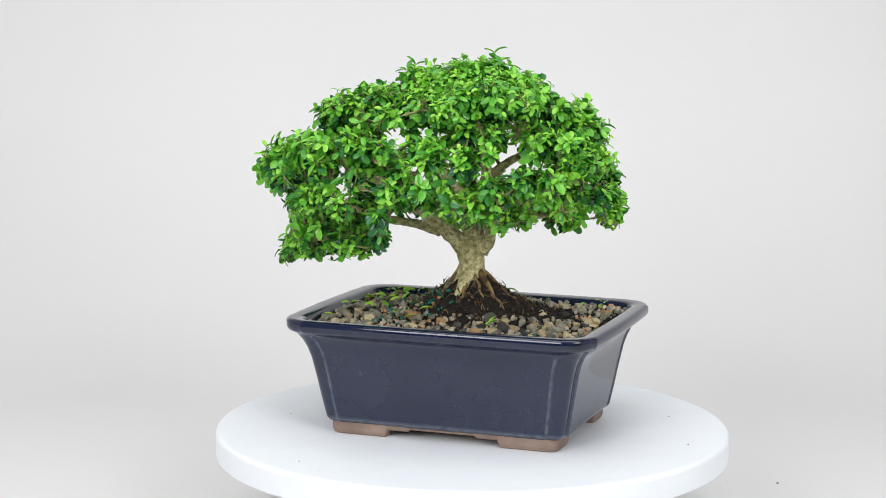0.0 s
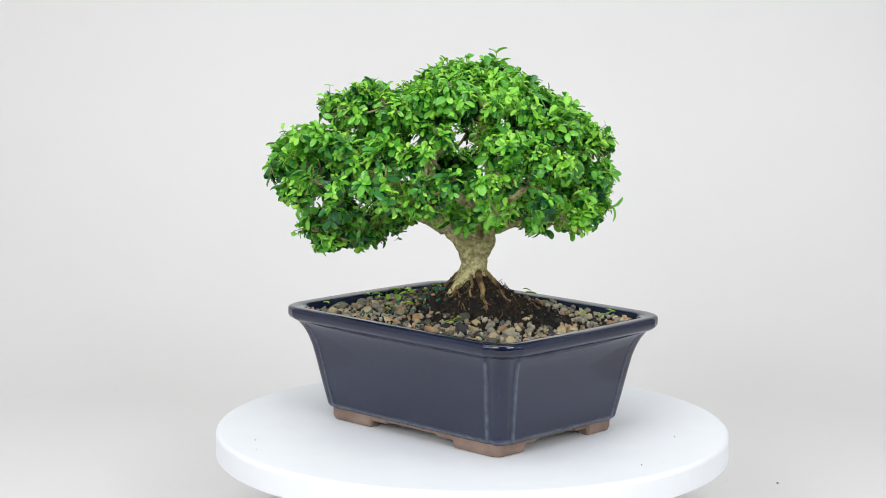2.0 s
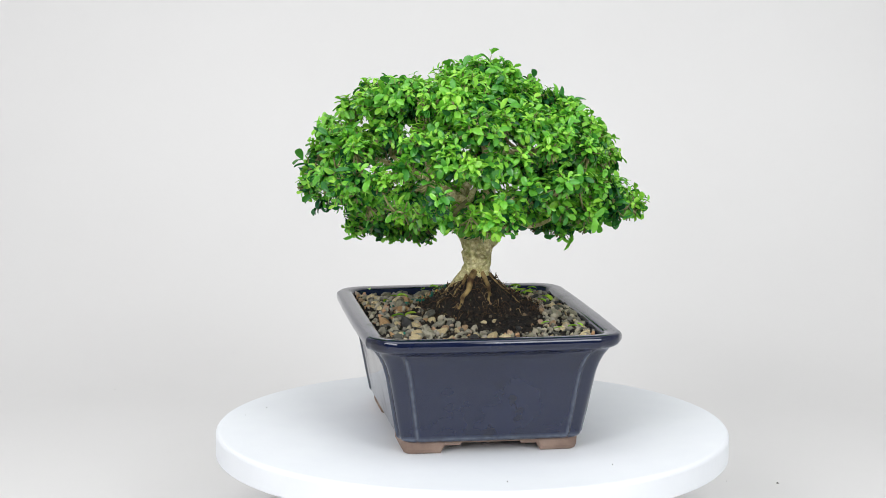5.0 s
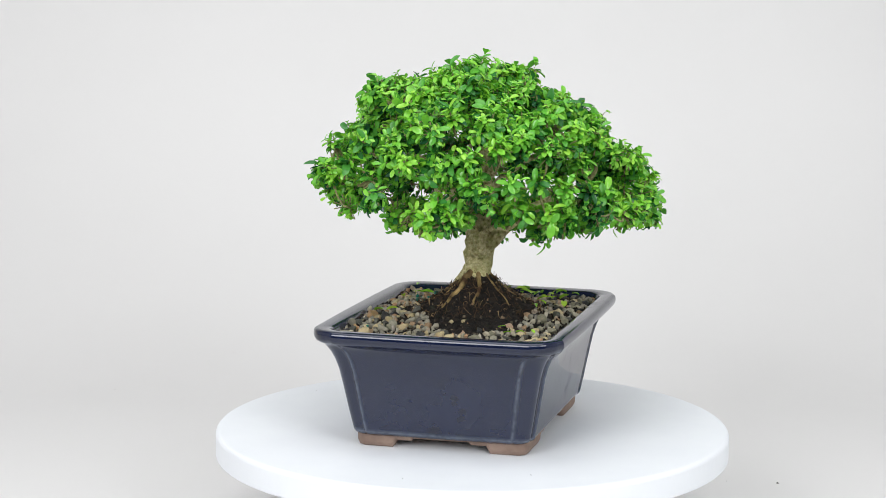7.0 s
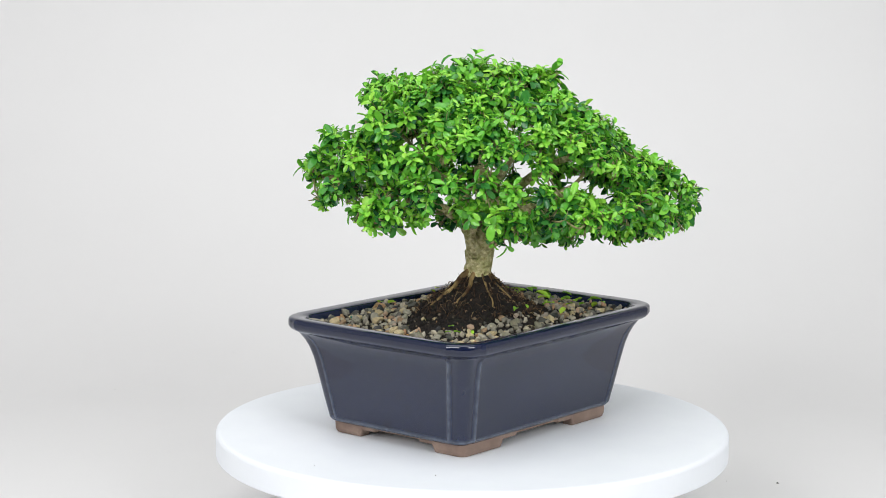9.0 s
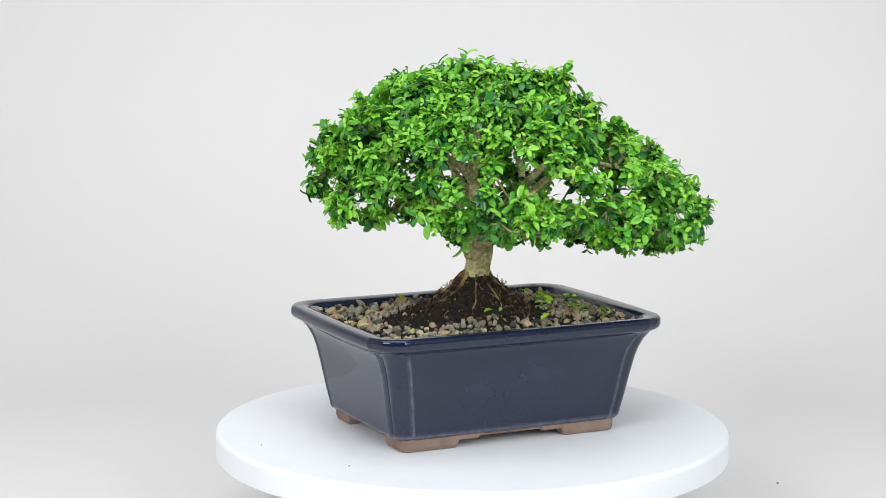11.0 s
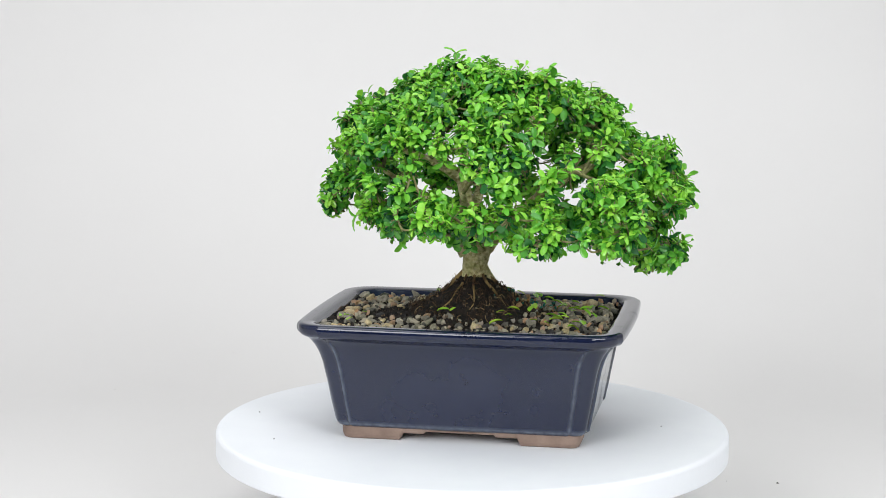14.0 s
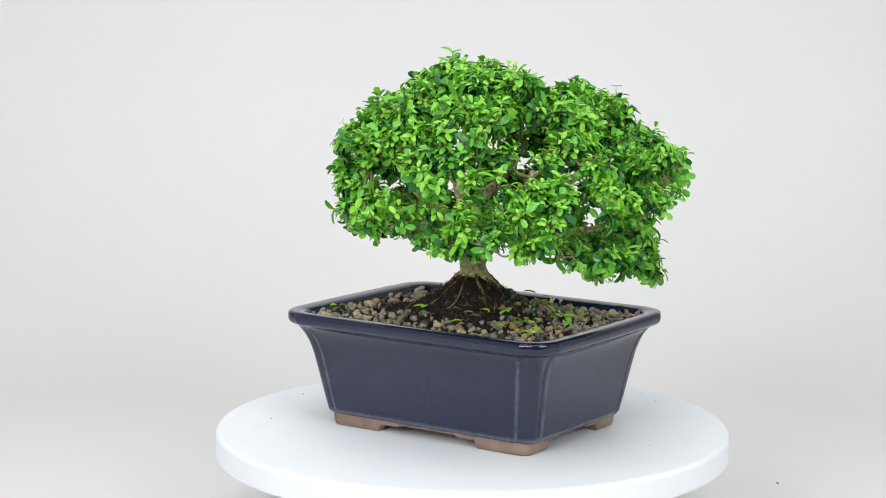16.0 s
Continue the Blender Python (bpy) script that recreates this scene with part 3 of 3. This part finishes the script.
    pad(-103, -10, 155, 6)
    pad(-127, 113, 155, 4)
    pad(-109, -46, 155, 4)
    pad(-103, -31, 152, 9)
    pad(-94, 53, 152, 4)
    pad(-115, 38, 152, 4)
    pad(-94, -55, 152, 4)
    pad(-133, 101, 152, 4)
    pad(-133, 50, 152, 4)
    pad(-85, -7, 152, 4)
    pad(-97, 23, 152, 4)
    pad(-82, -28, 149, 4)
    pad(-133, 83, 149, 4)
    pad(-76, -16, 149, 4)
    pad(-136, -1, 146, 4)
    pad(-106, 11, 146, 4)
    pad(-136, 65, 146, 4)
    pad(-124, -16, 146, 4)
    pad(-115, 104, 146, 4)
    pad(-118, 89, 143, 4)
    pad(-133, 32, 143, 4)
    pad(-112, 83, 143, 4)
    pad(-115, 20, 140, 4)
    pad(-127, 11, 140, 4)
    pad(-142, 17, 137, 4)
    pad(-145, 29, 134, 4)


foliage_pads()
PAD_C = np.array([c for c, _ in PADS])
PAD_R = np.array([r for _, r in PADS])


def in_pads(p, skip, shrink):
    """Whether p lies well inside another tuft."""
    near = ((PAD_C - p) ** 2).sum(1) < shrink * (PAD_R + 0.003) ** 2
    near[skip] = False
    return bool(near.any())


SINGLE = []


def shoot(rng, p, way, blades, leaf_tones, stems, deep, darker):
    """A short twig with pairs of leaves and a rosette at its tip."""
    way = way / np.linalg.norm(way)
    side = np.cross(way, (0.3, 0.9, 0.2))
    side /= np.linalg.norm(side)
    other = np.cross(way, side)
    length = rng.uniform(0.005, 0.0095)
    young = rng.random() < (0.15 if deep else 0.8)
    if not deep and rng.random() < 0.10:
        length, p = length * 1.3, p + way * 0.002
    size = rng.uniform(0.0054, 0.0084) * (1.08 if deep else 1.0)
    turn = rng.uniform(0, 3.14)
    levels = 3 if deep else rng.choice((3, 3, 4))
    for k in range(levels):
        t = k / (levels - 1)
        base = p + way * length * (t * 1.0)
        spread = (1.25 - 0.55 * t)
        for h in (0, math.pi):
            if rng.random() < 0.08:
                continue
            a = turn + h + k * math.pi / 2 + rng.uniform(-0.35, 0.35)
            radial = side * math.cos(a) + other * math.sin(a)
            s = spread + rng.uniform(-0.25, 0.25)
            d = way * math.cos(s) + radial * math.sin(s) + np.array((0, 0, -0.10 + rng.uniform(-0.15, 0.15)))
            up = way + np.array((0, 0, 0.55)) + radial * rng.uniform(-0.3, 0.1)
            L = size * (1.08 - 0.38 * t * young) * rng.uniform(0.8, 1.25)
            wide, curl = rng.uniform(0.82, 1.12), rng.uniform(0.12, 0.65)
            if not deep and len(SINGLE) < 300 and rng.random() < 0.018:
                SINGLE.append((base, d, up, L, wide))
                continue
            blades.append(leaf_at(base, d, up, L, wide, curl))
            # tone by age along the shoot, plus a darker step deep in the tuft
            leaf_tone = (0.02 if young else 0.22) + 0.34 * (1 - t) ** 1.3 + (0.25 if deep else 0.0) + darker + rng.uniform(-0.08, 0.12)
            leaf_tones.append(min(0.95, max(0.0, leaf_tone)))
    stems.append((p - way * 0.010, p + way * length))


def tree():
    root = new("bonsai_tree")
    rng = random.Random(3)
    nrng = np.random.default_rng(4)
    # trunk with its knots
    v, f = tube([(0.000, 0.004, 0.096), (0.000, 0.004, 0.108), (-0.0005, 0.004, 0.118), (-0.001, 0.0045, 0.127), (-0.002, 0.005, 0.136), (-0.002, 0.0055, 0.145), (0.001, 0.007, 0.158), (0.006, 0.009, 0.176), (0.010, 0.009, 0.200), (0.004, 0.006, 0.232), (-0.002, 0.003, 0.262)],
                [0.015, 0.0132, 0.0118, 0.0108, 0.0120, 0.0107, 0.0064, 0.0052, 0.0042, 0.0032, 0.002], 28, 0.30, 1.0)
    piece("trunk", mesh_of("trunk", v, f, M_BARK), root, "pale knobbly greenish-tan bark")
    limbs = []

    def limb(points, radii, seed):
        v, f = tube(points, radii, 12, 0.2, seed)
        piece("limb", mesh_of("limb", v, f, M_BARK), root)
        limbs.extend((Vector(p), r) for p, r in zip(points[1:], radii[1:]))

    limb([(-0.002, 0.004, 0.134), (-0.014, 0.002, 0.147), (-0.027, 0.000, 0.159), (-0.042, -0.002, 0.171), (-0.060, -0.002, 0.184), (-0.083, 0.002, 0.200), (-0.104, 0.006, 0.210)], [0.0082, 0.0068, 0.0055, 0.0047, 0.0036, 0.0026, 0.0016], 2.0)
    limb([(-0.026, 0.0, 0.153), (-0.045, 0.012, 0.157), (-0.065, 0.028, 0.158), (-0.092, 0.045, 0.163), (-0.110, 0.062, 0.168)], [0.0045, 0.0036, 0.0032, 0.0025, 0.0016], 3.0)
    limb([(0.006, 0.004, 0.137), (0.0125, 0.003, 0.146), (0.014, -0.002, 0.158), (0.024, -0.014, 0.172), (0.045, -0.028, 0.184), (0.066, -0.034, 0.198)], [0.0065, 0.0046, 0.0038, 0.0034, 0.0026, 0.0016], 4.0)
    limb([(0.000, 0.008, 0.140), (0.003, 0.022, 0.155), (0.010, 0.042, 0.170), (0.018, 0.065, 0.182), (0.022, 0.085, 0.193)], [0.0078, 0.006, 0.0045, 0.0032, 0.0018], 5.0)
    limb([(-0.034, -0.001, 0.165), (-0.046, 0.018, 0.180), (-0.052, 0.036, 0.196), (-0.060, 0.058, 0.206), (-0.066, 0.085, 0.205)], [0.0046, 0.0038, 0.003, 0.0024, 0.0015], 6.0)
    limb([(0.003, 0.008, 0.165), (-0.006, -0.012, 0.180), (-0.016, -0.036, 0.195), (-0.026, -0.058, 0.212)], [0.005, 0.0038, 0.0028, 0.0016], 7.0)
    limb([(0.009, 0.009, 0.192), (0.028, 0.014, 0.206), (0.048, 0.016, 0.215), (0.066, 0.02, 0.22)], [0.004, 0.0032, 0.0024, 0.0015], 8.0)
    limb([(0.010, 0.003, 0.150), (0.034, 0.012, 0.160), (0.058, 0.022, 0.163), (0.074, 0.030, 0.172)], [0.0026, 0.0020, 0.0016, 0.001], 9.0)
    limb([(-0.058, -0.002, 0.183), (-0.078, -0.022, 0.196), (-0.094, -0.044, 0.204)], [0.0034, 0.0026, 0.0016], 10.0)

    limb([(-0.004, 0.003, 0.124), (-0.010, 0.002, 0.1135), (-0.018, -0.001, 0.1045), (-0.031, -0.004, 0.093)], [0.008, 0.0078, 0.0066, 0.003], 11.0)
    limb([(-0.002, -0.001, 0.122), (-0.006, -0.007, 0.113), (-0.012, -0.014, 0.1035), (-0.021, -0.024, 0.091)], [0.0065, 0.006, 0.0048, 0.0022], 12.0)
    del limbs[-6:]
    # bare cut-back branch and one withered leaf
    limb([(-0.040, -0.060, 0.203), (-0.062, -0.085, 0.2115), (-0.080, -0.078, 0.218), (-0.099, -0.069, 0.2244)], [0.0014, 0.0013, 0.0013, 0.0012], 13.0)
    b = leaf_at(np.array((-0.045, -0.088, 0.2237)), np.array((0.8, -0.5, 0.1)), np.array((0.1, -0.6, 0.8)), 0.0085, 0.9, 0.2)
    piece("withered_leaf", leaves_mesh("withered_leaf", [b], np.array([0.5]), M_WITHERED), root, "orange-red withered leaf")

    # surface roots that spread over the mound
    for k in range(9):
        a = k * 0.698 + rng.uniform(-0.12, 0.12)
        reach, r0 = rng.uniform(0.018, 0.036), rng.uniform(0.0015, 0.0032)
        if 0.5 < a % 6.283 < 2.7:
            r0 *= 0.45
        pts, rad = [], []
        for i in range(6):
            t = i / 5
            d = 0.008 + reach * t
            x, y = TRUNK.x + math.cos(a) * d, TRUNK.y + math.sin(a) * d
            a += rng.uniform(-0.10, 0.10)
            z = 0.1220 if i == 0 else ground(x, y) + r0 * (0.75 - 1.1 * t)
            pts.append((x, y, z))
            rad.append(r0 * (1.0 - 0.65 * t))
        v, f = tube(pts, rad, 8, 0.14, k * 1.7)
        piece("root", mesh_of("root", v, f, M_ROOT), root, "brown surface root")
    # fine root hairs on the mound
    parts = []
    for k in range(420):
        a, d = rng.uniform(0, 6.283), 0.012 + 0.042 * rng.random() ** 0.9
        x, y = TRUNK.x + math.cos(a) * d, TRUNK.y + math.sin(a) * d
        b, L = a + rng.gauss(0, 1.1), rng.uniform(0.003, 0.009)
        pts = []
        for i in range(4):
            t = i / 3
            xx, yy = x + math.cos(b) * L * t, y + math.sin(b) * L * t
            b += rng.uniform(-0.5, 0.5)
            pts.append((xx, yy, ground(xx, yy) + 0.0008 + 0.0025 * rng.random() * math.sin(math.pi * t) + (0.005 * t if rng.random() < 0.2 else 0)))
        parts.append(tube(pts, [0.0002, 0.00026, 0.0002, 0.0001], 4, 0.0, 0, 3))
    v, f = joined(parts)
    tagged(piece("root_hair", mesh_of("root_hair", v, f, M_FIBRE), root, "fine tan and brown root hairs"), kind="stuff")

    # tufts of foliage, each with its twigs; boughs branch outwards from tuft to tuft
    fork = np.array((-0.005, 0.005, 0.165))
    joints = [(Vector(p), r) for p, r in limbs]
    for k in sorted(range(len(PADS)), key=lambda q: float(np.linalg.norm(PADS[q][0] - fork))):
        c, r = PADS[k]
        blades, leaf_tones, stems = [], [], []
        want = int(4 * math.pi * (r + 0.0045) ** 2 / 0.000074)
        out = c - fork
        out = out / np.linalg.norm(out)
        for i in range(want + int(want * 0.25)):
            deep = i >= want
            d = nrng.normal(size=3) + out * 0.35
            d /= np.linalg.norm(d)
            if d[2] < -0.35 and rng.random() < 0.2:
                continue
            p = c + d * np.array((1, 1, 0.85)) * r * (rng.uniform(0.3, 0.7) if deep else rng.uniform(0.75, 1.0))
            if in_pads(p, k, 0.5):
                continue
            if noise.noise(Vector(p) * 55.0) < -0.25:
                continue
            p = p - d * 0.0028
            way = d + np.array((0, 0, 0.42 if d[2] > -0.1 else -0.1)) + nrng.normal(size=3) * 0.32
            # random patches of tone, and darker leaves on the tuft's underside
            shoot(rng, p, way, blades, leaf_tones, stems, deep, -0.05 + 0.30 * noise.noise(Vector(p) * 38.0 + Vector((5, 2, 1))) + (0.16 if d[2] < -0.2 else 0.0))
        if not blades:
            continue
        tagged(piece("foliage", leaves_mesh("foliage", blades, leaf_tones, M_LEAF), root), kind="stuff")
        c3 = Vector(c)
        near, nr = min(joints, key=lambda q: (q[0] - c3).length)
        joints.append((c3, max(0.0009, min(nr, 0.0022) * 0.72)))
        mid = (near + c3) * 0.5 + Vector((rng.uniform(-1, 1), rng.uniform(-1, 1), rng.uniform(-1.2, 0.3))) * 0.005
        parts = [tube([near, mid, c3], [min(nr, 0.0022), min(nr, 0.0022) * 0.85, joints[-1][1]], 6, 0.15, k)]
        for a, b in stems:
            a, b = Vector(a), Vector(b)
            if rng.random() < 0.2:
                parts.append(tube([c3, (c3 + a) * 0.5 + Vector((0, 0, -0.002)), a, b], [0.0008, 0.0006, 0.0005, 0.0003], 4, 0.0, 0, 2))
            else:
                parts.append(tube([a, (a + b) * 0.5, b], [0.0005, 0.0004, 0.0003], 3, 0.0, 0, 1))
        v, f = joined(parts)
        tagged(piece("twig", mesh_of("twig", v, f, M_TWIG), root, "thin brown twigs"), kind="stuff")
    # leaves that can be told apart
    kinds = [leaves_mesh("leaf", [leaf_at(np.zeros(3), np.array((1.0, 0, 0)), np.array((0, 0, 1.0)), 1.0, 1.0, 0.04 + 0.03 * (i % 8))], np.array([0.03 * i]), M_LEAF) for i in range(14)]
    for base, d, up, L, wide in SINGLE:
        x = Vector(d).normalized()
        z = Vector(up)
        z = (z - x * z.dot(x)).normalized()
        y = z.cross(x)
        ob = new("leaf", rng.choice(kinds))
        ob.parent = root
        ob.matrix_basis = Matrix.LocRotScale(Vector(base), Matrix((x, y, z)).transposed().to_quaternion(), (L, L * wide, L))
    return tagged(root, "small-leaved bonsai tree with bright green rounded foliage cushions", "tree")


TREE = moves(tree())


# ---------------- trimmings that lie on the gravel ----------------
def trimmings():
    rng = random.Random(31)
    for i in range(46):
        if i < 30:
            u, v = rng.uniform(-0.095, -0.03), rng.uniform(-0.03, 0.068)
        else:
            u, v = rng.uniform(-0.095, 0.098), rng.choice((-1, 1)) * rng.uniform(0.045, 0.07)
        x, y = to_turn(u, v)
        a, L = rng.uniform(0, 6.28), rng.uniform(0.006, 0.0115)
        b = leaf_at(np.zeros(3), np.array((math.cos(a), math.sin(a), rng.uniform(-0.1, 0.35))), np.array((rng.uniform(-0.4, 0.4), rng.uniform(-0.4, 0.4), 1.0)), L, rng.uniform(0.6, 1.0), rng.uniform(0.0, 0.35))
        ob = new("cut_leaf", leaves_mesh("cut_leaf", [b], np.array([rng.uniform(0.0, 0.6)]), M_CUT))
        tagged(ob, "bright green clipped leaf fallen on the gravel", "leaf", group="clipped leaves on the gravel")
        moves(ob, pose(x, y, ground(x, y) + 0.0088))


trimmings()


def dust():
    """A few dark specks on the paper."""
    for x, y, s in ((0.2641, 0.1449, 0.0030), (0.2211, 0.1509, 0.0012), (-0.3719, 0.4874, 0.0020), (-0.2613, 0.5925, 0.0014), (-0.4132, 0.5730, 0.0014), (0.2457, 0.7873, 0.0012), (0.4493, 0.7444, 0.0014), (-0.4012, 0.8626, 0.0014)):
        v, f = pebble_shape(random.Random(int(x * 1000)), 0.5, 0.5)
        z = FLOOR if y < 0.45 else FLOOR + 0.5 - math.sqrt(0.25 - (y - 0.45) ** 2)
        ob = new("dust_speck", mesh_of("dust_speck", [(a * s * 1.5, b * s * 0.8, c * s) for a, b, c in v], f, M_SPECK))
        ob.location = (x, y, z + s * 0.15)
        tagged(ob, "tiny dark speck of dirt on the paper", "dirt", group="specks on the paper")


dust()


# ---------------- what turns ----------------
def motions():
    spin = 12.171
    times = [0.0, 2.0, 4.0, 6.0, 8.0, 10.0, 12.0, 14.0, 16.0]
    for ob, m in MOVERS:
        walk(ob, [(t, pose(0, 0, 0, 0, 0, -spin * t) @ m) for t in times])


motions()
